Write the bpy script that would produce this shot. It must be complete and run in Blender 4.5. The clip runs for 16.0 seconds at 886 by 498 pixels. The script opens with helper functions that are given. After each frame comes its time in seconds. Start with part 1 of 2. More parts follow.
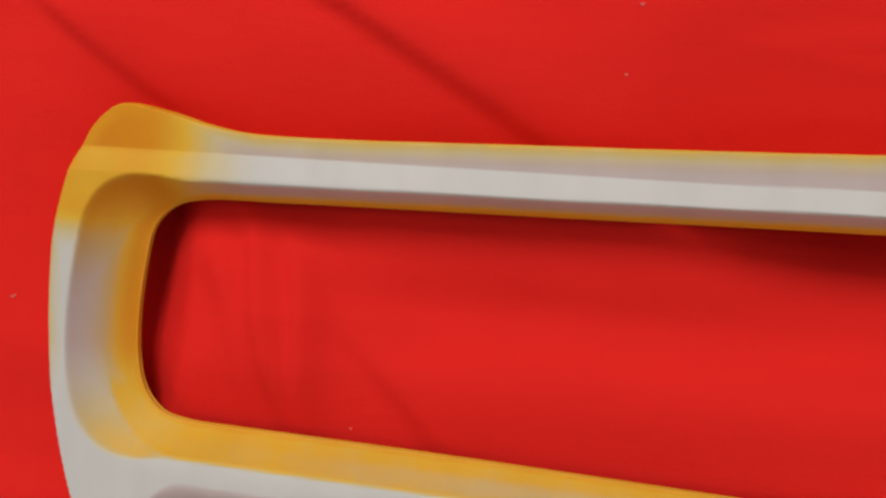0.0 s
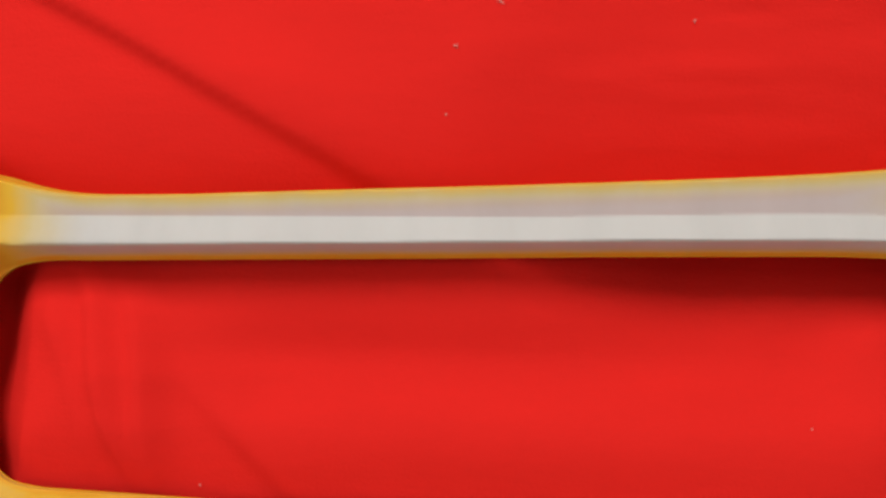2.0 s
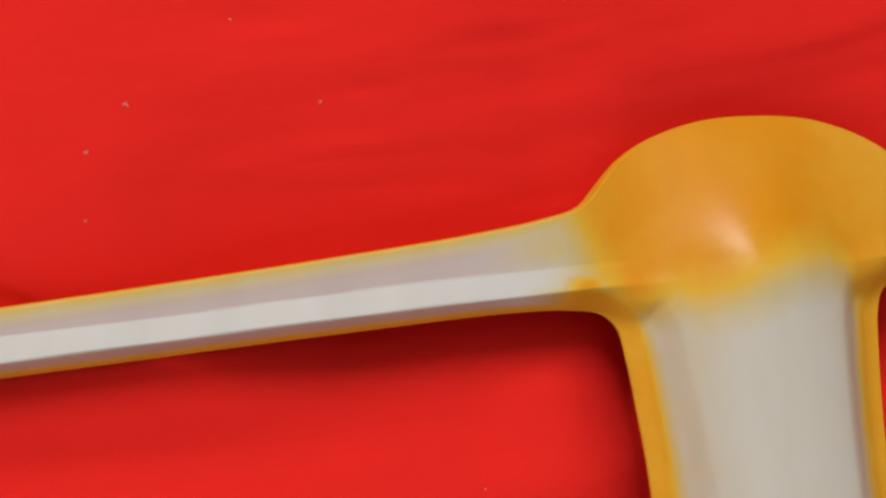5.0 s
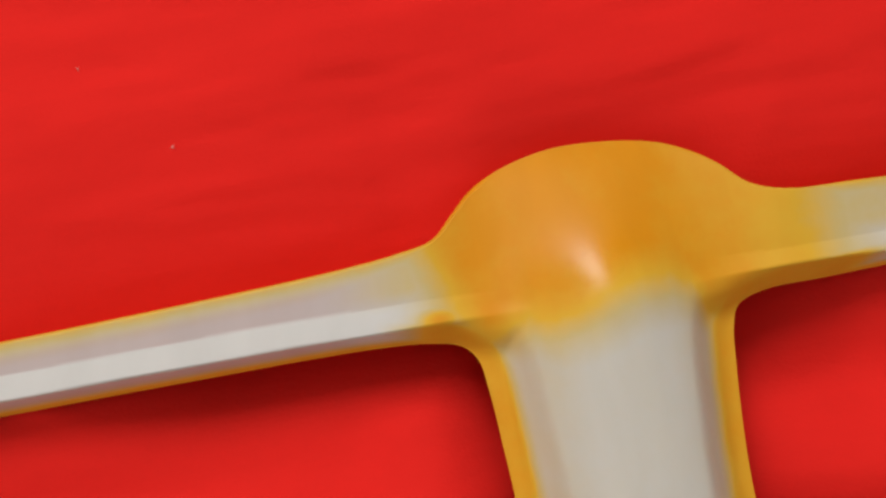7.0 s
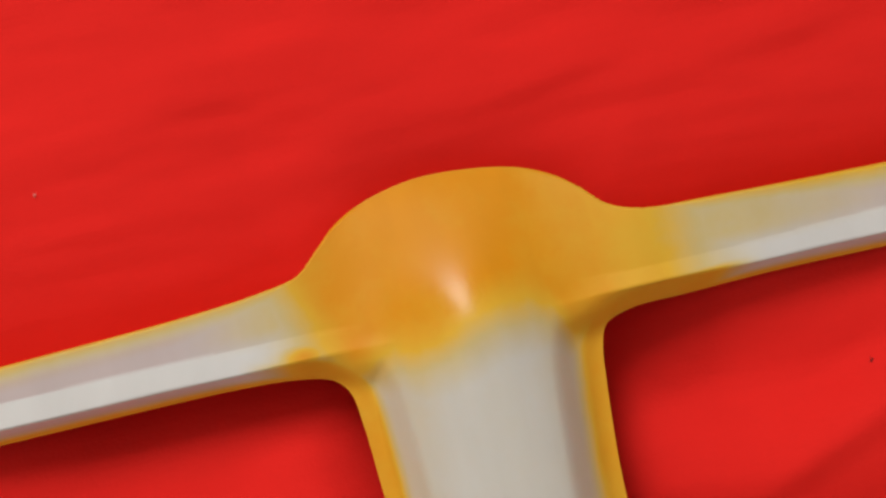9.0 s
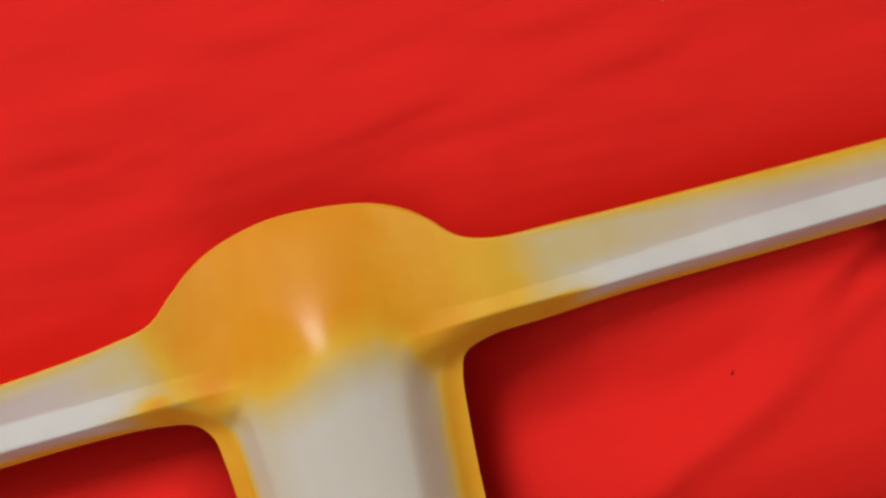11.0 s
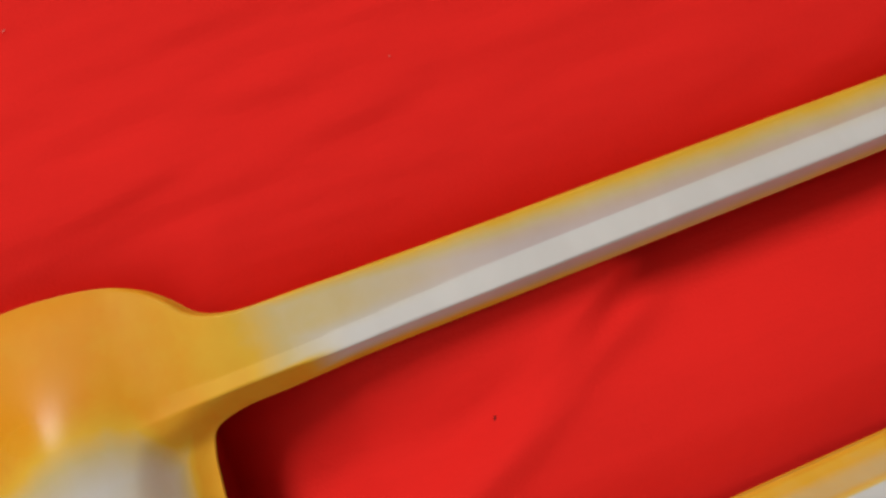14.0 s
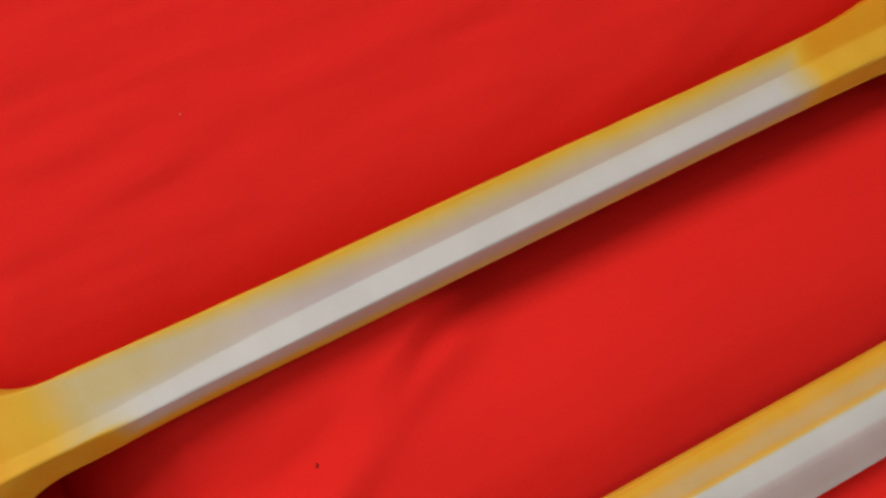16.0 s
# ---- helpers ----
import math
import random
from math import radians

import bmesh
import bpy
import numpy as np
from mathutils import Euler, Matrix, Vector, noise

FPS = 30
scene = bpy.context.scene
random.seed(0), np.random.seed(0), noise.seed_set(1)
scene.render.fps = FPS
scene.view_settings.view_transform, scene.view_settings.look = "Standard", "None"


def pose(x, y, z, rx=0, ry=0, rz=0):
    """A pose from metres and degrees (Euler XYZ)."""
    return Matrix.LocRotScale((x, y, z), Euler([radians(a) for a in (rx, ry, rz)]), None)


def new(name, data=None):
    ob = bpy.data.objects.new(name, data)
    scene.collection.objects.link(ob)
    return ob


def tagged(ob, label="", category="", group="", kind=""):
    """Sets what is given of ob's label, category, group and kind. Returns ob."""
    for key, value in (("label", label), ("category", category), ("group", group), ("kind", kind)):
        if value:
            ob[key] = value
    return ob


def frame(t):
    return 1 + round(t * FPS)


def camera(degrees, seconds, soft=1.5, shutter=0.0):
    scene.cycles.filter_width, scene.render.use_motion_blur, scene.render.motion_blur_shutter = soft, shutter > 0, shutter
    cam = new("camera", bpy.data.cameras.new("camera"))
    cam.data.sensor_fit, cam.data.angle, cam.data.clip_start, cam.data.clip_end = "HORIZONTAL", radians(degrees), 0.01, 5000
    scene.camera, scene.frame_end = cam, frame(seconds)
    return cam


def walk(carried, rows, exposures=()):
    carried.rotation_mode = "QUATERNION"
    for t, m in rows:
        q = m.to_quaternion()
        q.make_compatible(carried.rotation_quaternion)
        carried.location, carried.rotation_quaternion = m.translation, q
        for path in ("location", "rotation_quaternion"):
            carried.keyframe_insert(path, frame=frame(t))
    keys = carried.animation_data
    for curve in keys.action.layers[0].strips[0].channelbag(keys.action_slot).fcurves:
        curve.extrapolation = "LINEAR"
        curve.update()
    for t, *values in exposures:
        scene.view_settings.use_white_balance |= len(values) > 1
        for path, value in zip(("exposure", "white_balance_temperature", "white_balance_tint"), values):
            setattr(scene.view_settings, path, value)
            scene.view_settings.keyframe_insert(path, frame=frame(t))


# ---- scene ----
# A long moulded grille frame on a red cloth, filmed from a hand's length above. Metres; x along the frame, y across it.
cam = camera(64.0, 16.0, soft=2.6)
PATH = [
    (0, pose(-0.2665, -0.0100, 0.2508, -2.09, 4.67, 3.87)),
    (1, pose(-0.2399, -0.0067, 0.2485, -0.82, 3.65, 2.32)),
    (2, pose(-0.2135, -0.0051, 0.2478, 0.46, 3.23, 0.39)),
    (3, pose(-0.1811, -0.0017, 0.2468, 1.41, 2.33, -1.82)),
    (4, pose(-0.1434, 0.0026, 0.2459, 2.18, 1.45, -4.34)),
    (5, pose(-0.1007, 0.0063, 0.2450, 3.03, 0.86, -6.78)),
    (7.5, pose(-0.0460, 0.0083, 0.2457, 4.18, -0.69, -10.52)),
    (8.2, pose(-0.0286, 0.0091, 0.2465, 4.29, -1.09, -11.71)),
    (10.3, pose(0.0114, 0.0100, 0.2502, 4.49, -1.84, -14.51)),
    (11.5, pose(0.0524, 0.0067, 0.2534, 5.08, -2.22, -16.98)),
    (12.5, pose(0.0808, 0.0050, 0.2553, 5.32, -2.67, -18.84)),
    (13.5, pose(0.1046, 0.0040, 0.2570, 5.45, -3.71, -20.65)),
    (14.5, pose(0.1324, 0.0013, 0.2581, 5.55, -4.75, -22.81)),
    (15.3, pose(0.1582, -0.0021, 0.2622, 5.57, -5.11, -24.47)),
    (16, pose(0.1845, -0.0063, 0.2653, 5.49, -5.42, -26.53)),
]
EXPOSURES = [(0.0, -0.14), (0.6, -0.06), (1.2, 0.04), (2.3, 0.03), (3.8, 0.0), (16.0, 0.0)]
walk(cam, PATH, EXPOSURES)

# ---- light ----
world = bpy.data.worlds.new("world")
world.use_nodes = True
world.node_tree.nodes["Background"].inputs[0].default_value = (0.9, 0.95, 1.0, 1)
world.node_tree.nodes["Background"].inputs[1].default_value = 0.3
scene.world = world
WINDOW_AT, WINDOW_SIZE = (-0.5, 1.25, 1.68), (0.74, 1.2)
day = bpy.data.lights.new("window_daylight", "AREA")
day.shape, day.size, day.size_y, day.energy, day.color = "RECTANGLE", *WINDOW_SIZE, 44.3, (1.0, 0.985, 0.96)
day_ob = new("window_daylight", day)
day_ob.matrix_world = pose(WINDOW_AT[0], WINDOW_AT[1] + 0.02, WINDOW_AT[2], -90)


# ---- materials ----
def material(name, rough=0.5):
    m = bpy.data.materials.new(name)
    m.use_nodes = True
    b = m.node_tree.nodes["Principled BSDF"]
    b.inputs["Roughness"].default_value = rough
    return m, m.node_tree.nodes, m.node_tree.links, b


def noise_node(nodes, links, scale, detail=3.0, rough=0.55, coord="Object", stretch=None):
    tc = nodes.new("ShaderNodeTexCoord")
    out = tc.outputs[coord]
    if stretch:
        mp = nodes.new("ShaderNodeMapping")
        mp.inputs["Scale"].default_value = stretch
        links.new(out, mp.inputs["Vector"])
        out = mp.outputs["Vector"]
    n = nodes.new("ShaderNodeTexNoise")
    n.inputs["Scale"].default_value, n.inputs["Detail"].default_value, n.inputs["Roughness"].default_value = scale, detail, rough
    links.new(out, n.inputs["Vector"])
    return n


def math_node(nodes, links, op, a, b):
    n = nodes.new("ShaderNodeMath")
    n.operation = op
    for i, v in enumerate((a, b)):
        if isinstance(v, (int, float)):
            n.inputs[i].default_value = v
        else:
            links.new(v, n.inputs[i])
    return n.outputs[0]


def plain(name, colour, rough=0.6, vary=0.12, scale=8.0):
    m, nodes, links, b = material(name, rough)
    n = noise_node(nodes, links, scale)
    ramp = nodes.new("ShaderNodeValToRGB")
    ramp.color_ramp.elements[0].position, ramp.color_ramp.elements[1].position = 0.3, 0.7
    ramp.color_ramp.elements[0].color = (*[c * (1 - vary) for c in colour], 1)
    ramp.color_ramp.elements[1].color = (*[min(1, c * (1 + vary)) for c in colour], 1)
    links.new(n.outputs["Fac"], ramp.inputs[0])
    links.new(ramp.outputs[0], b.inputs["Base Color"])
    return m


def make_paint():
    """Grey-white primer with orange-yellow resin showing where it was rubbed through."""
    m, nodes, links, b = material("primer_over_yellow_resin")
    at = nodes.new("ShaderNodeAttribute")
    at.attribute_name = "resin"
    blot = noise_node(nodes, links, 70.0, 4.0)
    fine = noise_node(nodes, links, 420.0, 3.0)
    wob = math_node(nodes, links, "SUBTRACT", blot.outputs["Fac"], 0.5)
    wob = math_node(nodes, links, "MULTIPLY", wob, 0.22)
    edge = math_node(nodes, links, "MULTIPLY", at.outputs["Fac"], 5.0)
    edge = math_node(nodes, links, "MINIMUM", edge, 1.0)
    edge = math_node(nodes, links, "MAXIMUM", edge, 0.0)
    wob = math_node(nodes, links, "MULTIPLY", wob, edge)
    fac = math_node(nodes, links, "ADD", at.outputs["Fac"], wob)
    grain = math_node(nodes, links, "SUBTRACT", fine.outputs["Fac"], 0.5)
    grain = math_node(nodes, links, "MULTIPLY", grain, 0.05)
    fac = math_node(nodes, links, "ADD", fac, grain)
    ramp = nodes.new("ShaderNodeValToRGB")
    cr = ramp.color_ramp
    cr.elements[0].position, cr.elements[0].color = 0.0, (*WHITE, 1)
    cr.elements[1].position, cr.elements[1].color = 1.0, (*ORANGE, 1)
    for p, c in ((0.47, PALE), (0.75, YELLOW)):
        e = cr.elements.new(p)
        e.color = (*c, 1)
    links.new(fac, ramp.inputs[0])
    # multiply in the painted shade and red bounce of the sloped faces
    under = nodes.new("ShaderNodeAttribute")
    under.attribute_name = "bounce_shade"
    shaded = nodes.new("ShaderNodeMix")
    shaded.data_type, shaded.blend_type = "RGBA", "MULTIPLY"
    links.new(under.outputs["Fac"], shaded.inputs["Factor"])
    links.new(ramp.outputs[0], shaded.inputs["A"])
    shaded.inputs["B"].default_value = (*MAUVE, 1)
    # thin and thick primer: soft streaks
    streak = noise_node(nodes, links, 60.0, 3.0, stretch=(1.0, 0.22, 0.5))
    tone = nodes.new("ShaderNodeMapRange")
    tone.inputs["From Min"].default_value, tone.inputs["From Max"].default_value = 0.3, 0.7
    tone.inputs["To Min"].default_value, tone.inputs["To Max"].default_value = 0.96, 1.03
    links.new(streak.outputs["Fac"], tone.inputs["Value"])
    mix = nodes.new("ShaderNodeVectorMath")
    mix.operation = "SCALE"
    links.new(shaded.outputs["Result"], mix.inputs[0])
    links.new(tone.outputs[0], mix.inputs["Scale"])
    links.new(mix.outputs[0], b.inputs["Base Color"])
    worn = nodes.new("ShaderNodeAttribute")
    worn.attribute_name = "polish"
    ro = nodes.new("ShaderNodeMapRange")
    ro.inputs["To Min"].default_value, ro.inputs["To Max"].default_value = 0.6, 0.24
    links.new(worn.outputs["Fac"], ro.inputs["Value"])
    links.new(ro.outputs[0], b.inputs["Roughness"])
    b.inputs["Specular IOR Level"].default_value = 0.24
    bump = nodes.new("ShaderNodeBump")
    bump.inputs["Strength"].default_value, bump.inputs["Distance"].default_value = 0.06, 0.0006
    links.new(fine.outputs["Fac"], bump.inputs["Height"])
    links.new(bump.outputs[0], b.inputs["Normal"])
    return m


def make_cloth():
    m, nodes, links, b = material("red_cloth", 0.8)
    broad = noise_node(nodes, links, 6.0, 3.0)
    weave = noise_node(nodes, links, 900.0, 2.0)
    streak = noise_node(nodes, links, 22.0, 4.0, stretch=(1.0, 5.0, 1.0))
    s = math_node(nodes, links, "MULTIPLY", weave.outputs["Fac"], 0.25)
    s = math_node(nodes, links, "ADD", s, broad.outputs["Fac"])
    t = math_node(nodes, links, "MULTIPLY", streak.outputs["Fac"], 0.35)
    s = math_node(nodes, links, "ADD", s, t)
    ramp = nodes.new("ShaderNodeValToRGB")
    ramp.color_ramp.elements[0].position, ramp.color_ramp.elements[0].color = 0.45, (*[c * 0.93 for c in RED], 1)
    ramp.color_ramp.elements[1].position, ramp.color_ramp.elements[1].color = 1.1, (*[min(1.0, c * 1.05) for c in RED], 1)
    links.new(s, ramp.inputs[0])
    links.new(ramp.outputs[0], b.inputs["Base Color"])
    b.inputs["Specular IOR Level"].default_value = 0.04
    bump = nodes.new("ShaderNodeBump")
    bump.inputs["Strength"].default_value, bump.inputs["Distance"].default_value = 0.3, 0.0005
    crinkle = noise_node(nodes, links, 70.0, 5.0, 0.6, stretch=(0.45, 1.6, 1.0))
    rough_cloth = math_node(nodes, links, "ADD", math_node(nodes, links, "MULTIPLY", crinkle.outputs["Fac"], 3.0), weave.outputs["Fac"])
    links.new(rough_cloth, bump.inputs["Height"])
    links.new(bump.outputs[0], b.inputs["Normal"])
    return m


# MAUVE: shade and red bounce of the cloth, put into the primer's colour
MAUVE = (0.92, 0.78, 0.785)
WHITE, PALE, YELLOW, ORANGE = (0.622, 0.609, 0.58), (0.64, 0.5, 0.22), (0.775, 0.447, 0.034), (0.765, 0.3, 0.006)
RED = (0.83, 0.022, 0.017)
PAINT, CLOTH = make_paint(), make_cloth()
WALL = plain("white_wall_paint", (0.84, 0.83, 0.81), 0.7, 0.03, 3.0)
FLOOR = plain("grey_floor", (0.44, 0.42, 0.40), 0.5, 0.15, 12.0)
LINT = plain("white_lint", (0.85, 0.25, 0.21), 0.9, 0.1, 400.0)
SPECK = plain("dark_speck", (0.12, 0.01, 0.01), 0.9, 0.2, 400.0)


# ---- helpers ----
def part(name, bm, mat, parent=None, label=""):
    me = bpy.data.meshes.new(name)
    bm.to_mesh(me)
    bm.free()
    me.materials.append(mat)
    ob = new(name, me)
    ob.parent = parent
    return tagged(ob, label)


def box(lo, hi):
    bm = bmesh.new()
    c, s = [(a + b) / 2 for a, b in zip(lo, hi)], [b - a for a, b in zip(lo, hi)]
    bmesh.ops.create_cube(bm, size=1.0, matrix=Matrix.Translation(c) @ Matrix.Diagonal((*s, 1)))
    return bm


def smooth(v, a, b):
    t = np.clip((v - a) / (b - a), 0, 1)
    return t * t * (3 - 2 * t)


def soft_min(a, b, k):
    h = np.clip(0.5 + 0.5 * (b - a) / k, 0, 1)
    return b + (a - b) * h - k * h * (1 - h)


def soft_plus(a, k):
    return 0.5 * (a + np.sqrt(a * a + k * k)) - 0.5 * k * np.exp(-np.abs(a) / k)


def spline(points, step):
    """A closed curve through the points (Catmull-Rom), in steps of that length at most."""
    p = np.array(points, float)
    out = []
    for i in range(len(p)):
        a, b, c, d = p[i - 1], p[i], p[(i + 1) % len(p)], p[(i + 2) % len(p)]
        ta = np.linalg.norm(b - a) ** 0.5
        tb = ta + np.linalg.norm(c - b) ** 0.5
        tc = tb + np.linalg.norm(d - c) ** 0.5
        for t in np.linspace(ta, tb, max(6, int(np.linalg.norm(c - b) / step) + 1), endpoint=False):
            a1, a2, a3 = a + (b - a) * t / ta, b + (c - b) * (t - ta) / (tb - ta), c + (d - c) * (t - tb) / (tc - tb)
            b1, b2 = a1 + (a2 - a1) * t / tb, a2 + (a3 - a2) * (t - ta) / (tc - ta)
            out.append(b1 + (b2 - b1) * (t - ta) / (tb - ta))
    return np.array(out)


def signed(curve, pts):
    """Distance of points from a closed curve, above 0 inside it."""
    a, b = curve, np.roll(curve, -1, 0)
    d = b - a
    ln = (d * d).sum(1)
    dy = np.where(d[:, 1] == 0, 1e-9, d[:, 1])
    dist = np.empty(len(pts))
    for s in range(0, len(pts), 1000):
        q = pts[s:s + 1000]
        ax, ay = q[:, None, 0] - a[None, :, 0], q[:, None, 1] - a[None, :, 1]
        t = np.clip((ax * d[:, 0] + ay * d[:, 1]) / ln, 0, 1)
        near = np.sqrt(((ax - t * d[:, 0]) ** 2 + (ay - t * d[:, 1]) ** 2).min(1))
        over = (a[None, :, 1] > q[:, 1:]) != (b[None, :, 1] > q[:, 1:])
        inside = (over & (ax < d[:, 0] * ay / dy)).sum(1) % 2 == 1
        dist[s:s + 1000] = np.where(inside, near, -near)
    return dist


# ---- room that closes the place ----
for name, lo, hi, mat in (
    ("floor", (-2.7, -2.7, -0.15), (2.7, 1.4, -0.11), FLOOR),
    ("ceiling", (-2.7, -2.7, 3.05), (2.7, 1.4, 3.15), WALL),
    ("wall_south", (-2.7, -2.7, -0.11), (2.7, -2.6, 3.05), WALL),
    ("wall_west", (-2.7, -2.6, -0.11), (-2.6, 1.25, 3.05), WALL),
    ("wall_east", (2.6, -2.6, -0.11), (2.7, 1.25, 3.05), WALL),
):
    tagged(part(name, box(lo, hi), mat), "plain %s of the room" % name.split("_")[0], name.split("_")[0], kind="structure")

WX, WZ, HX, HZ = WINDOW_AT[0], WINDOW_AT[2], WINDOW_SIZE[0] / 2 + 0.03, WINDOW_SIZE[1] / 2 + 0.03
north = bmesh.new()
for lo, hi in (((-2.7, 1.25, -0.11), (WX - HX, 1.4, 3.05)), ((WX + HX, 1.25, -0.11), (2.7, 1.4, 3.05)),
               ((WX - HX, 1.25, -0.11), (WX + HX, 1.4, WZ - HZ)), ((WX - HX, 1.25, WZ + HZ), (WX + HX, 1.4, 3.05))):
    c, d = [(p + q) / 2 for p, q in zip(lo, hi)], [q - p for p, q in zip(lo, hi)]
    bmesh.ops.create_cube(north, size=1.0, matrix=Matrix.Translation(c) @ Matrix.Diagonal((*d, 1)))
tagged(part("wall_north", north, WALL), "plain wall of the room with a window opening", "wall", kind="structure")

# ---- the grille frame (millimetres) ----
OUTER = spline([
    (-428, -48), (-427.3, -22), (-423, -3), (-417, 9.5), (-410.5, 18.5), (-402, 24.2), (-387.7, 22.4), (-371.6, 18.3), (-354.7, 16), (-249.8, 17.9),
    (-149.8, 20.9), (-89.8, 23.7), (-67.6, 25.9), (-55.1, 28.7), (-47.1, 36.1), (-39.5, 43.1), (-28.5, 48.8), (-9.4, 53.2), (10.2, 52.7),
    (28.2, 49.4), (40.2, 44), (47.5, 38), (55.4, 29.8), (66.3, 25.8), (90.2, 24.5), (150.1, 22.8), (250.1, 21.1), (360, 18.9),
    (400, 19.1), (425, 21.9), (445, 24.7), (456, 14.8), (464, -0.1), (470, -25.1), (470, -80), 
    (455, -132), (440, -150), (400, -144), (300, -143), (100, -143.5), (0, -147), 
    (-300, -132), (-370, -127.5), (-388, -131), (-404, -139), (-413.5, -121), (-419.5, -104), (-423.5, -88), (-426.5, -70)], 6.0)
HOLE_A = spline([
    (-398.7, -55), (-396.8, -32.9), (-393.9, -19.3), (-387.3, -12), (-377.2, -8.9), (-348.1, -8.1), (-247.1, -6.8), (-149.1, -5.5), (-82.1, -5.3),
    (-62.2, -6.7), (-51.1, -9.4), (-46.1, -14.9), (-44.1, -26.3), (-42.7, -45.2), (-41.6, -65), (-42, -85), (-44.5, -97), (-54.3, -103.9),
    (-75.1, -105.9), (-130.1, -104.3), (-183, -101.2), (-281, -95.9), (-364, -92.3), (-377, -91.5), (-388, -88.6), (-394.9, -80.7), (-397.9, -70.1)], 6.0)
HOLE_B = spline([
    (42.2, -31.8), (44.2, -17.7), (47.1, -11.3), (57.1, -8), (77.5, -7.4), (110.7, -6.6), (164.8, -7), (268.9, -7.5), (349.9, -8),
    (404.9, -9.1), (419.9, -9.9), (430.9, -13.5), (437, -20.3), (441, -33.2), (443, -55.1), (442, -75), (439, -90), (431, -101),
    (418, -105.9), (364, -106.6), (234.9, -106.3), (129.9, -106.6), (74.7, -106.8), (54.5, -103.9), (44.2, -96.9), (40.4, -84.9), (39.8, -64.9)], 6.0)
BASE, RIM_OUT, RIM_IN, SHOULDER, CREST, BARREL = -27.0, 0.0, -3.5, 9.8, 12.5, 21.5


def survey(pts):
    so = signed(OUTER, pts)
    return so, -np.maximum(signed(HOLE_A, pts), signed(HOLE_B, pts))


# ---- the cloth ----
FOLDS = [
    # from, to, half width, height, one-sidedness (millimetres)
    ((-420, 117), (-186, -16), 3.2, 4.2, 0.9),
    ((-446, 67), (-378, 17), 3.0, 3.4, 0.9),
    ((-366, -3), (-338, -95), 3.6, 6.0, 0.3),
    ((-348, -10), (-332, -92), 3.3, 5.0, 0.3),
    ((-374, -12), (-357, -92), 5.0, 3.2, 0.3),
    ((-328, -48), (-272, -98), 5.0, 4.0, 0.7),
    ((84, -85), (226, -16), 9.5, 7.0, 0.4),
    ((-192, 89), (-50, 97), 3.5, 0.9, 0.6),
    ((-140, 60), (-40, 62), 4.0, 0.9, 0.6),
    ((-40, 62), (140, 77), 4.5, 1.1, 0.6),
    ((-190, 44), (-50, 41), 4.0, 0.9, 0.6),
    ((-205, 31), (-90, 34), 4.0, 0.9, 0.6),
    ((-190, 55), (-90, 52), 3.5, 0.5, 0.6),
    ((110, 80), (230, 75), 4.5, 0.6, 0.6),
    ((290, 22), (410, 36), 4.5, 1.8, 0.6),
    ((330, 36), (460, 78), 5.0, 1.2, 0.6),
    ((60, 110), (220, 118), 6.0, 0.6, 0.6),
    ((-148, 90), (-70, 96), 2.6, 1.2, 0.6),
    ((-43, 73), (58, 77), 2.8, 1.5, 0.6),
    ((-186, 58), (-103, 61), 2.8, 1.0, 0.6),
    ((-190, 34), (-147, 32), 2.4, 1.1, 0.6),
    ((-107, 99), (-22, 98), 2.6, 1.2, 0.6),
    ((27, 76), (75, 83), 2.6, 1.3, 0.6),
    ((121, 75), (164, 80), 2.6, 1.3, 0.6),
    ((85, 54), (172, 52), 3.0, 1.1, 0.6),
    ((119, 78), (158, 74), 2.4, 1.0, 0.6),
    ((126, 101), (196, 89), 2.8, 1.1, 0.6),
    ((299, 30), (363, 34), 3.0, 1.6, 0.6),
]


FAR_X, FAR_Y = np.arange(-500, 541, 5.0), np.arange(-220, 131, 5.0)


def make_far():
    gx, gy = np.meshgrid(FAR_X, FAR_Y)
    so, si = survey(np.stack([gx.ravel(), gy.ravel()], 1))
    return np.maximum(-np.minimum(so, si), -7).reshape(gx.shape)


FAR = make_far()


def beside(x, y):
    """Distance from a line 7 mm inside the frame's outline."""
    u = np.clip((x - FAR_X[0]) / 5.0, 0, len(FAR_X) - 1.001)
    v = np.clip((y - FAR_Y[0]) / 5.0, 0, len(FAR_Y) - 1.001)
    i, j = u.astype(int), v.astype(int)
    fu, fv = u - i, v - j
    return 7.0 + (FAR[j, i] * (1 - fu) + FAR[j, i + 1] * fu) * (1 - fv) + (FAR[j + 1, i] * (1 - fu) + FAR[j + 1, i + 1] * fu) * fv


LATTICE = np.random.RandomState(5).rand(64, 64)


def ripple(u, v):
    """Smooth noise between 0 and 1."""
    i, j = np.floor(u).astype(int), np.floor(v).astype(int)
    a, b = u - i, v - j
    a, b = a * a * (3 - 2 * a), b * b * (3 - 2 * b)
    g = lambda p, q: LATTICE[p % 64, q % 64]
    return (g(i, j) * (1 - a) + g(i + 1, j) * a) * (1 - b) + (g(i, j + 1) * (1 - a) + g(i + 1, j + 1) * a) * b


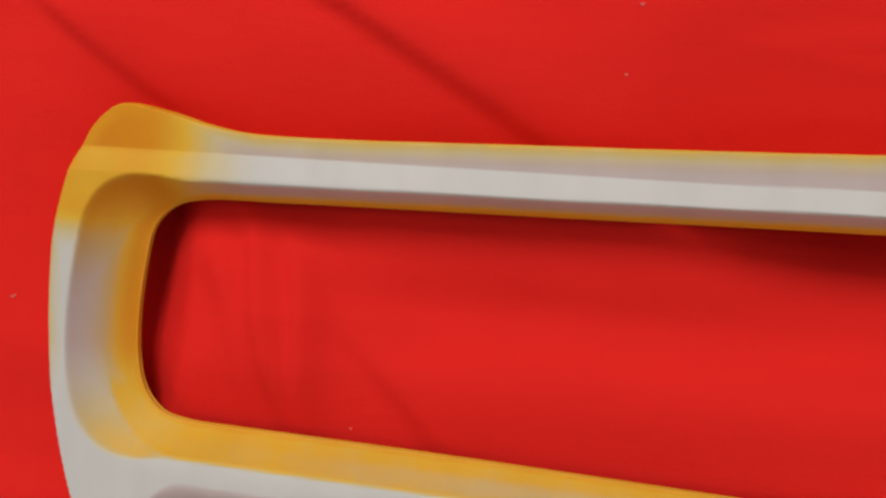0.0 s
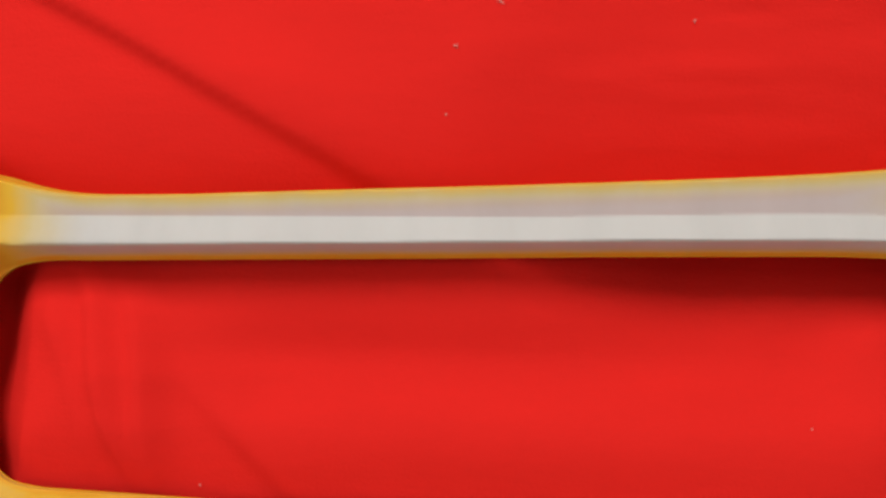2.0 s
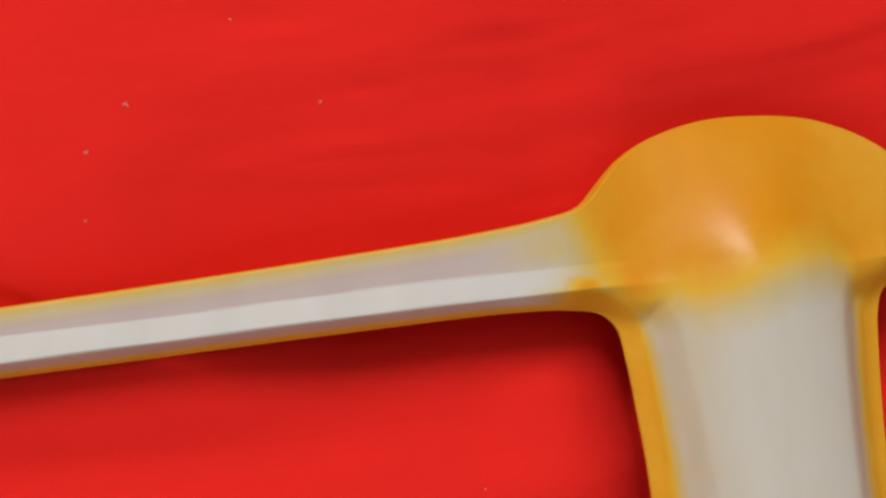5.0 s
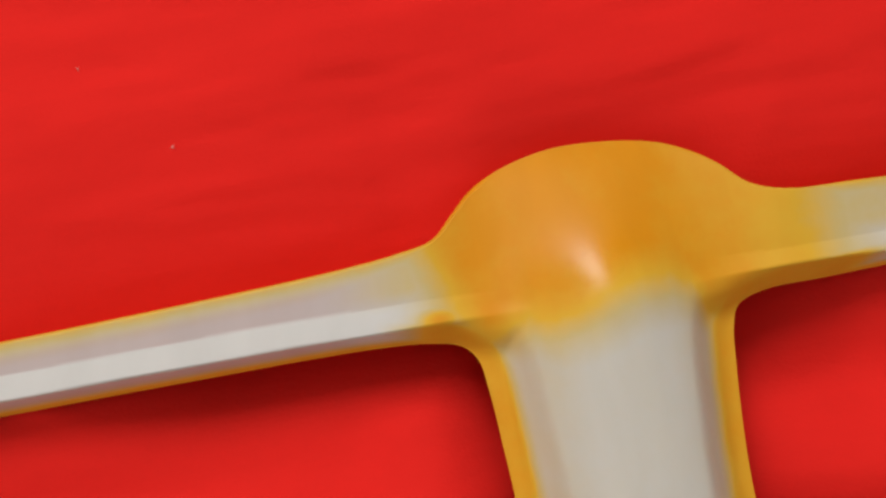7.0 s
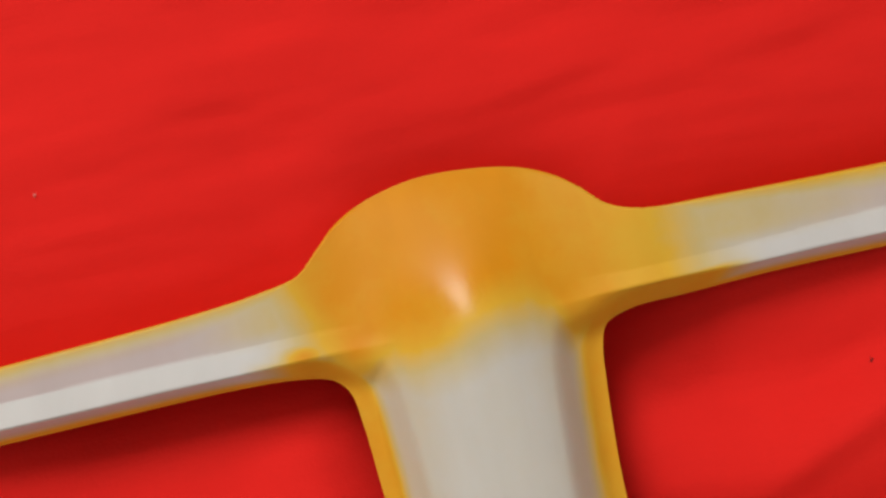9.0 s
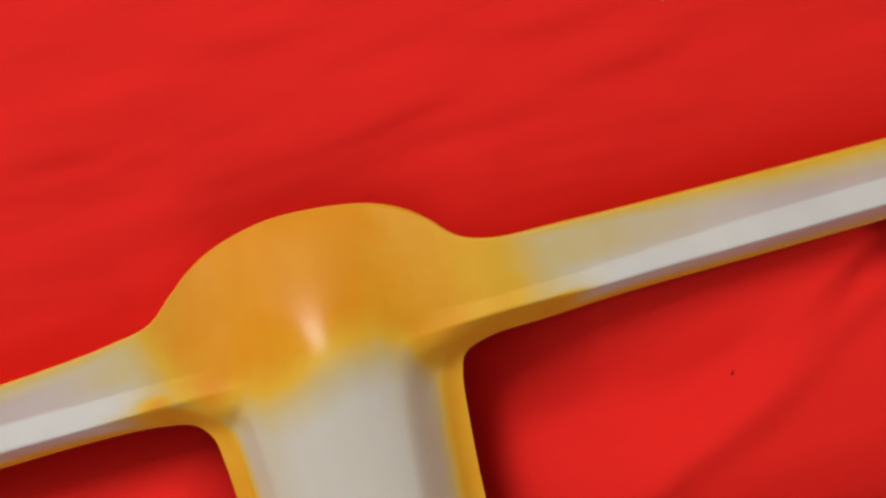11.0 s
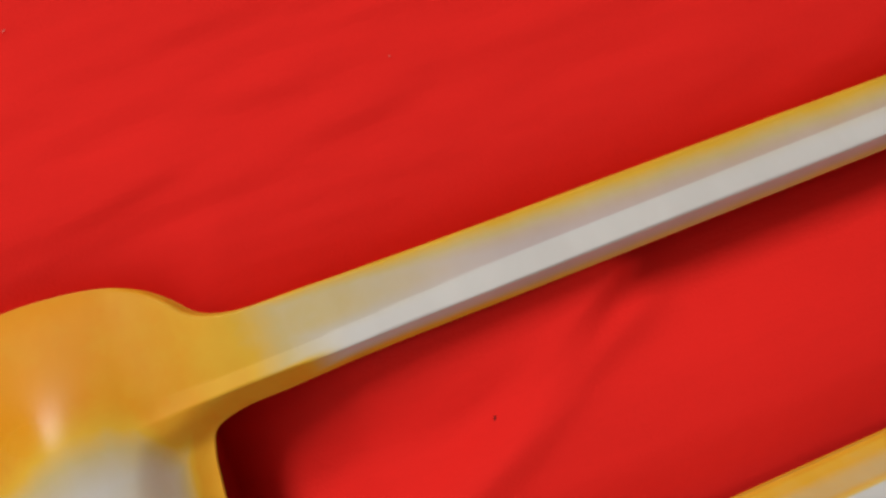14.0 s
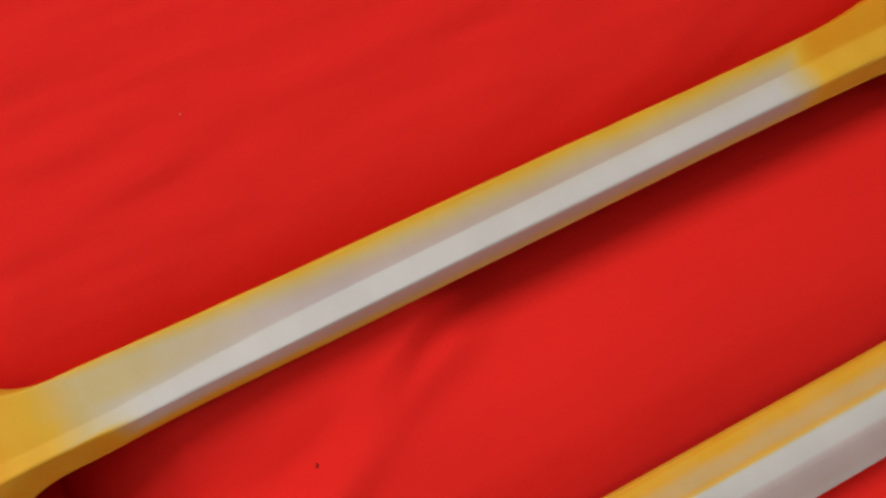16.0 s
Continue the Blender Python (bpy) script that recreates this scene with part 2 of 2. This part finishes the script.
def slump(x, y):
    """How far the cloth falls away beside the frame, inside the openings."""
    inside = smooth(y, -126, -108) * (1 - smooth(y, -3, 9))
    west = 7.5 * np.clip((-381.0 + 0.02 * (y + 50) - x) / 17.0, 0, 1) * smooth(x, -424, -408)
    post = np.where(x > 0, 56.0 * np.exp(-np.maximum(x - 27, 0) / 38.0), 25.0 * np.exp(-np.maximum(-x - 36, 0) / 17.0))
    # under the upper bar the cloth is pushed up in places and sags in others
    sag_a = -4.0 + 22.0 * smooth(x, -212, -125)
    crease = x - 1.6 * np.clip(y + 12, -60, 0)
    sag_b = 15.0 - 20.0 * smooth(x, 62, 100) * (1 - smooth(crease, 200, 226))
    north = np.where(x < 0, sag_a, sag_b) * np.exp(-np.maximum(-7.0 - y, 0) / 25.0) * smooth(x, -410, -290)
    south = (3.0 + 2.0 * smooth(x, -20, 40)) * (1 - smooth(y - np.where(x < 0, -96.0, -107.0), 0, 30))
    valley = 10.0 * smooth(x, -345, -290) * (1 - smooth(x, -100, -60)) * np.exp(-(((y + 47.0) / 19.0) ** 2))
    valley = valley + 14.0 * smooth(x, 50, 85) * (1 - smooth(crease, 180, 235)) * np.exp(-(((y + 50.0) / 22.0) ** 2))
    return (valley + np.maximum(west, south) + np.where(north > 0, np.sqrt(post ** 2 + north ** 2), post + north)) * inside


def cloth_height(x, y):
    """Millimetres above the floor."""
    z = 0.0 * x
    for (x0, y0), (x1, y1), w, h, side in FOLDS:
        dx, dy = x1 - x0, y1 - y0
        ln = math.hypot(dx, dy)
        u = ((x - x0) * dx + (y - y0) * dy) / ln
        v = (-(x - x0) * dy + (y - y0) * dx) / ln
        v = v + (0.5 + 1.6 * (w > 3.2)) * np.sin(u / 31.0 + x0) + (0.2 + 0.8 * (w > 3.2)) * np.sin(u / 13.0 + y0)
        ends = smooth(u, -12, 25) * (1 - smooth(u, ln - 25, ln + 12))
        lop = np.where(v * side > 0, 1 + 6.0 * abs(side), 1.0)
        z = z + (1.3 if h > 2 else 0.85) * h * ends * np.exp(-((v / (w * lop)) ** 2))
    z = z + 1.2 * np.sin(x / 140 + 0.6) * np.sin(y / 95 + 1.0) + 0.3 * np.sin((x + 3 * y) / 37.0)
    z = z + (2.5 * ripple(x / 55.0, y / 11.0) + 0.9 * ripple(x / 26.0 + 3.7, (y + 0.08 * x) / 5.0) - 2.0) * smooth(x, -230, -150) * smooth(y, 15, 45) + 1.0 * (ripple(x / 90.0 + 7.3, y / 40.0 + 3.1) - 0.5)
    slack = smooth(y, -6, 8) * smooth(x, -230, -170) * (1 - smooth(x, -70, -30))
    reach = 44.0 + 10.0 * smooth(y, -6, 8) * smooth(x, -270, -150) + 56.0 * (1 - smooth(y, -6, 4)) * smooth(x, -385, -350) + 48.0 * slack
    near = np.clip(beside(x, y) / (reach + 7.0), 0, 1)
    # a tuck beside the end piece
    tuck = (1 - smooth(x - 0.08 * (y + 50), -397, -370)) * smooth(x, -414, -400) * smooth(y, -100, -85) * (1 - smooth(y, -12, -4))
    gap = (3.0 + 4.0 * smooth(x, -60, 60)) * smooth(y, -6, 8) * np.exp(-np.maximum(beside(x, y) - 3.0, 0) / 9.0)
    gap = gap + 2.5 * np.exp(-beside(x, y) / 22.0) * smooth(y, -70, -45) * (1 - smooth(y, -2, 6)) * smooth(x, -385, -340)
    gap = gap + 5.0 * np.exp(-(((x - 52) / 26.0) ** 2) - ((y + 30) / 34.0) ** 2)
    z = z * (0.5 + 0.5 * near) - (13.2 + 9.0 * slack) * (1 - near) ** 2 * (0.6 + 0.4 * np.maximum(smooth(y, -70, -40), 1 - smooth(y, -125, -105))) - 5.0 * tuck - gap
    z = z - slump(x, y)
    # the cloth's border lies on the floor
    border = np.maximum(smooth(np.abs(x - 20), 580, 780), smooth(np.abs(y), 290, 470))
    return z * (1 - border) - 108.5 * border


def make_cloth_sheet():
    xs = np.unique(np.r_[np.arange(-900, -500, 20.0), np.arange(-500, 501, 2.5), np.arange(520, 901, 20.0)])
    ys = np.unique(np.r_[np.arange(-600, -200, 20.0), np.arange(-200, 221, 2.5), np.arange(240, 601, 20.0)])
    gx, gy = np.meshgrid(xs, ys)
    gz = cloth_height(gx, gy)
    n, m = len(ys), len(xs)
    co = np.stack([gx, gy, gz], -1).reshape(-1, 3) * 0.001
    idx = np.arange(n * m).reshape(n, m)
    f = np.stack([idx[:-1, :-1], idx[:-1, 1:], idx[1:, 1:], idx[1:, :-1]], -1).reshape(-1, 4)
    me = bpy.data.meshes.new("red_cloth")
    me.from_pydata(co.tolist(), [], f.tolist())
    me.polygons.foreach_set("use_smooth", [True] * len(f))
    me.materials.append(CLOTH)
    return new("red_cloth", me)


tagged(make_cloth_sheet(), "bright red woven cloth with soft creases spread flat under the frame", "cloth")

def relief(pts, so, si):
    """Height of the frame's upper surface, and how much yellow resin shows there."""
    x, y = pts[:, 0], pts[:, 1]
    so, si = np.maximum(so, 0), np.maximum(si, 0)
    ax = np.abs(x)
    upper = smooth(y, -82, -60)
    end = np.maximum(1 - smooth(x, -414, -372), smooth(x, 417, 459))
    joint = 1 - smooth(ax, 66, 110)
    # inner side: steep under the upper bar, wider on the lower bar, a broad hollow at the ends
    depth = upper * (5.6 + 13.6 * end) + (1 - upper) * (9.0 + 10.0 * end)
    t = np.clip(si / depth, 0, 1)
    below = np.maximum(0.2 - y, 0)
    t = t + (si / (si + below + 1e-6) - t) * joint * upper
    hollow = upper * 0.05 + (1 - upper) * 0.3
    hollow = hollow + (0.62 - hollow) * end
    inner = (CREST + 0.3 - RIM_IN) * ((1 - hollow) * t + hollow * t * t)
    inner = RIM_IN + inner * (1 - joint * smooth(below, 5, 24))
    # outer side: a steep rim, a broad flat flange, then a ramp up to the crest
    shoulder = 7.2 + 1.3 * np.exp(-(((x + 110) / 60) ** 2)) - 2.5 * np.exp(-(((x - 75) / 50) ** 2))
    tip = np.maximum(1 - smooth(x, -425, -404), smooth(x, 449, 468))
    tip = tip * (1 - smooth(y - shoulder, -16, 14))
    roll = 1 - (1 - np.clip(so / (1.3 + 3.7 * tip), 0, 1)) ** 2.2
    ramp = np.minimum(0.34 * soft_plus(shoulder - y, 2.0), 2.9)
    over = upper * np.maximum(y - shoulder, 0) + (1 - upper) * np.maximum(si - 17.0 - 40.0 * end, 0)
    t = so / (so + over + 1e-6)
    sunk = upper * (SHOULDER - 0.05 * np.minimum(5.0 - over, 5.0) * (over > 0)) + (1 - upper) * (SHOULDER + 2.0) * t ** 0.7
    outer = RIM_OUT + roll * (sunk + ramp * upper + (1 - upper) * 0.24 * np.minimum(si - 9.0, 8.0))
    bar = soft_min(outer, inner, 0.7 + 0.6 * end)
    # the middle post: a lip at each side and a rounded barrel, which ends in a dome that slopes to the outer rim
    base = RIM_IN + 2.6 * smooth(si, 0, 9.0)
    rounded = BARREL * np.maximum(1 - (x / 38.0) ** 2, 0) ** 0.8 * smooth(si, np.where(x > 0, 2.5, 1.0), np.where(x > 0, 22.0, 18.0))
    post = -soft_min(-bar, -(base + rounded), 1.8)
    brim = 1 - (1 - np.clip(so / 18.0, 0, 1)) ** 3
    dome = 20.5 * np.exp(-(((x - 2.0) / 31.0) ** 2) - (np.maximum(y + 9.0, 0) / 43.0) ** 2)
    neck = bar + (1.5 * brim - bar) * (1 - smooth(ax, 26, 68)) + dome * brim
    h = post + (neck - post) * smooth(y, -16, 5)
    # resin
    edge_out = (1 - smooth(so, -1.0, 10.0 + 7.0 * smooth(x, 60, 260))) * upper * (0.76 + 0.1 * smooth(x, 60, 200))
    edge_out = np.maximum(edge_out, 0.82 * (1 - smooth(so, 0.0, 4.5)) * upper)
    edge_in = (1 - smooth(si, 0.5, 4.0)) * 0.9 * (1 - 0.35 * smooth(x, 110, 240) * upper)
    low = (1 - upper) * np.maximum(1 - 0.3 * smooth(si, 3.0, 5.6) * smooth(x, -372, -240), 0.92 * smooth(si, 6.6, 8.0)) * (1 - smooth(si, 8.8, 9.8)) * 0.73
    post_edge = (1 - smooth(si, 4.0, np.where(x > 0, 17.0, 14.0))) * (1 - smooth(ax, 50, 62)) * 0.9
    hem = np.interp(x, (-62, -42, -34, -27, -20, -5, 8, 19, 27, 34, 60), (-12, -14, -8, -6, -8, -4, 1, 0, -4, -16, -22))
    crown = smooth(y - hem, -22.0, 15.0) * (1 - smooth(np.where(x < 0, -x - 64 - 0.35 * (y - 8), x - 91), np.where(x < 0, -22, -30), np.where(x < 0, 12, 17)))
    crown = crown * (0.975 + 0.025 * smooth(y, 5, 25) - 0.06 * smooth(x, 14, 34) - 0.11 * smooth(ax, 38, 58))
    under = (1 - smooth(si, 6, 10)) * (1 - smooth(np.where(x < 0, -x, x - 24), 58, 80)) * upper * 0.88
    left = (1 - smooth(x, -394, -346)) * smooth(y, -32, -14) * (0.86 + 0.13 * smooth(y - shoulder, -2, 2))
    right = smooth(x, 358, 386) * smooth(y, -32, -14) * (0.8 + 0.16 * smooth(y - shoulder, -2, 2))
    inset = np.maximum(1 - smooth(x, -390, -366), smooth(x, 411, 435))
    corner = np.maximum(smooth(y, -50, -6), 1 - smooth(y, -106, -64))
    reach = si / depth
    cove = inset * np.maximum((1 - smooth(reach, 0.15, 0.9)) * (0.95 - 0.2 * (1 - upper)), corner * (1 - smooth(reach, 0.92, 1.06)) * (0.95 - 0.25 * (1 - upper)))
    spot = 0.95 * np.exp(-(((x + 57) / 9.0) ** 2) - ((y - 1) / 5.0) ** 2)
    thin = (0.08 + 0.14 * smooth(ax, 12, 32)) * (1 - smooth(ax, 44, 56)) * (1 - smooth(y, -10, 4))
    tint = 0.42 * np.where(x > 0, 1 - smooth(x, 95, 175), 1 - smooth(-x, 62, 98)) * smooth(ax, 50, 65) * smooth(y, shoulder - 3, shoulder + 6)
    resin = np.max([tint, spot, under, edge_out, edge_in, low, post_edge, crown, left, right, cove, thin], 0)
    # cloth bounce and shade, painted faint mauve on the flanks and the inner sides
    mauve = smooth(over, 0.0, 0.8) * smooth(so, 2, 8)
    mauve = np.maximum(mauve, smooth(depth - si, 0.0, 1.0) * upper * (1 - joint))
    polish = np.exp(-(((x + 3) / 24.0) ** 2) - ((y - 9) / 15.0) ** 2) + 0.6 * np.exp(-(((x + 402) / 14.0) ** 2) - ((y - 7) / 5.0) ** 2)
    resin = np.clip(resin, 0, 1)
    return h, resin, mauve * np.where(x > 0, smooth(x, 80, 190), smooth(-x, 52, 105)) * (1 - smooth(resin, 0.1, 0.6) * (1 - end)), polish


def make_frame():
    xs = np.r_[np.arange(-434, -376, 0.8), np.arange(-376, -100, 2.0), np.arange(-100, 100, 1.0), np.arange(100, 420, 2.0), np.arange(420, 478, 1.2)]
    ys = np.arange(-156, 60, 0.8)
    m, n = len(xs), len(ys)
    gx, gy = np.meshgrid(xs, ys)
    grid = np.stack([gx.ravel(), gy.ravel()], 1)
    phi = np.minimum(*survey(grid))
    phi[np.abs(phi) < 0.02] = 0.02
    verts, crossing, faces, rims = grid.tolist(), {}, [], []

    def cut(i, j):
        key = (min(i, j), max(i, j))
        if key not in crossing:
            f = phi[i] / (phi[i] - phi[j])
            crossing[key] = len(verts)
            verts.append([verts[i][k] + f * (verts[j][k] - verts[i][k]) for k in (0, 1)])
        return crossing[key]

    idx = np.arange(n * m).reshape(n, m)
    cells = np.stack([idx[:-1, :-1], idx[:-1, 1:], idx[1:, 1:], idx[1:, :-1]], -1).reshape(-1, 4)
    count = (phi[cells] > 0).sum(1)
    faces = cells[count == 4].tolist()
    for cell in cells[(count > 0) & (count < 4)].tolist():
        poly, cuts = [], []
        for a, b in zip(cell, cell[1:] + cell[:1]):
            if phi[a] > 0:
                poly.append(a)
            if (phi[a] > 0) != (phi[b] > 0):
                c = cut(a, b)
                poly.append(c)
                cuts.append((c, phi[a] > 0))
        faces.append(poly)
        if len(cuts) == 2:
            (c0, leaving), (c1, _) = cuts
            rims.append((c0, c1) if leaving else (c1, c0))
    used = sorted({v for f in faces for v in f})
    slot = {v: i for i, v in enumerate(used)}
    pts = np.array([verts[v] for v in used])
    faces = [[slot[v] for v in f] for f in faces]
    rims = [(slot[a], slot[b]) for a, b in rims]
    so, si = survey(pts)
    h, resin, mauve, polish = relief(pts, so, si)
    e = 0.5
    (ox, ix), (oy, iy) = survey(pts + (e, 0)), survey(pts + (0, e))
    hx = (relief(pts + (e, 0), ox, ix)[0] - relief(pts - (e, 0), 2 * so - ox, 2 * si - ix)[0]) / (2 * e)
    hy = (relief(pts + (0, e), oy, iy)[0] - relief(pts - (0, e), 2 * so - oy, 2 * si - iy)[0]) / (2 * e)
    nor = np.stack([-hx, -hy, np.ones(len(pts))], 1)
    nor /= np.linalg.norm(nor, axis=1)[:, None]

    def region(p):
        x, y = p
        if abs(x) < 60:
            return "centre_post"
        if x < -384:
            return "end_piece_a"
        if x > 428:
            return "end_piece_b"
        return ("upper_bar" if y > -50 else "lower_bar") + ("_a" if x < 0 else "_b")

    groups = {}
    for f in faces:
        groups.setdefault(region(pts[f].mean(0)), ([], []))[0].append(f)
    for r in rims:
        groups[region((pts[r[0]] + pts[r[1]]) / 2)][1].append(r)
    frame_ob = tagged(new("grille_frame"), "long primer-white grille frame with yellow resin showing at its edges", "grille frame")
    for key, (fs, rs) in sorted(groups.items()):
        name = key[:-2] if key[-2] == "_" else key
        own, co, nn, rr, mm, pp, ff = {}, [], [], [], [], [], []

        def top(v):
            if v not in own:
                own[v] = len(co)
                co.append((pts[v][0], pts[v][1], h[v]))
                nn.append(nor[v])
                rr.append(resin[v])
                mm.append(mauve[v])
                pp.append(polish[v])
            return own[v]

        for f in fs:
            ff.append([top(v) for v in f])
        count_top = len(co)
        ff += [[own[v] + count_top for v in reversed(f)] for f in fs]
        co += [(c[0], c[1], c[2] - 2.4) for c in co]
        nn += [(0, 0, -1)] * count_top
        rr += [0.9] * count_top
        for a, b in rs:
            d = pts[b] - pts[a]
            ln = max(np.hypot(*d), 1e-6)
            k = len(co)
            out = (d[1] / ln, -d[0] / ln)
            foot = [BASE, 9.0] if so[a] < si[a] else [h[a] - 2.4, 0.4]
            for v, z, tuck in ((a, h[a], 0), (a, *foot), (b, *foot), (b, h[b], 0)):
                co.append((pts[v][0] - tuck * out[0], pts[v][1] - tuck * out[1], z))
                nn.append((*out, 0))
                rr.append(0.7)
            ff.append([k, k + 1, k + 2, k + 3])
        me = bpy.data.meshes.new(name)
        me.from_pydata((np.array(co) * 0.001).tolist(), [], ff)
        me.polygons.foreach_set("use_smooth", [True] * len(ff))
        at = me.attributes.new("resin", "FLOAT", "POINT")
        at.data.foreach_set("value", np.array(rr, dtype=np.float32))
        for kind, values in (("bounce_shade", mm), ("polish", pp)):
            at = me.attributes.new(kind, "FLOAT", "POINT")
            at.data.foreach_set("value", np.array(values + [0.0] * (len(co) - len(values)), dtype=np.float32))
        me.normals_split_custom_set_from_vertices([tuple(v) for v in nn])
        me.materials.append(PAINT)
        ob = new(name, me)
        ob.parent = frame_ob
    return frame_ob


make_frame()

# ---- lint and specks on the cloth ----
def lint(x, y, size, mat, label, name, seed):
    """A few short crossed fibres."""
    rnd = random.Random(seed)
    bm = bmesh.new()
    z0 = float(cloth_height(np.array([x]), np.array([y]))[0])
    for _ in range(5):
        a, r = rnd.uniform(0, 3.14), size * rnd.uniform(0.3, 0.6)
        ring = None
        for k in range(5):
            s = (k - 2) / 2
            c = (x + r * s * math.cos(a + 0.5 * s) + rnd.uniform(-0.1, 0.1), y + r * s * math.sin(a + 0.5 * s), z0 + 0.25 + 0.3 * (1 - s * s))
            w = 0.11 * (1.2 - s * s)
            now = [bm.verts.new([v * 0.001 for v in (c[0] + w * math.cos(q), c[1] + w * math.sin(q), c[2] + (0.12 if q else -0.05))]) for q in (0, 2.1, 4.2)]
            if ring:
                for i in range(3):
                    bm.faces.new((ring[i], ring[(i + 1) % 3], now[(i + 1) % 3], now[i]))
            ring = now
    tagged(part(name, bm, mat), label, name.replace("_", " "), "specks on the cloth")


for i, (x, y, s) in enumerate(((-207.6, 83.5, 3.0), (-139.9, 77.2, 1.8), (-226.8, 44.4, 1.3), (-223.3, 68.2, 2.4), (-317, -90.6, 1.2), (-98, -65.5, 1.1),
                               (-168.3, 110, 1.6), (-448, -50, 2.6), (27, 149, 1.4), (153, 93, 1.2), (-19, 150.5, 1.8))):
    lint(x, y, s, LINT, "tiny pale tuft of lint on the red cloth", "lint", i)
lint(140.9, -46.5, 2.2, SPECK, "small dark speck on the red cloth", "dark_speck", 40)
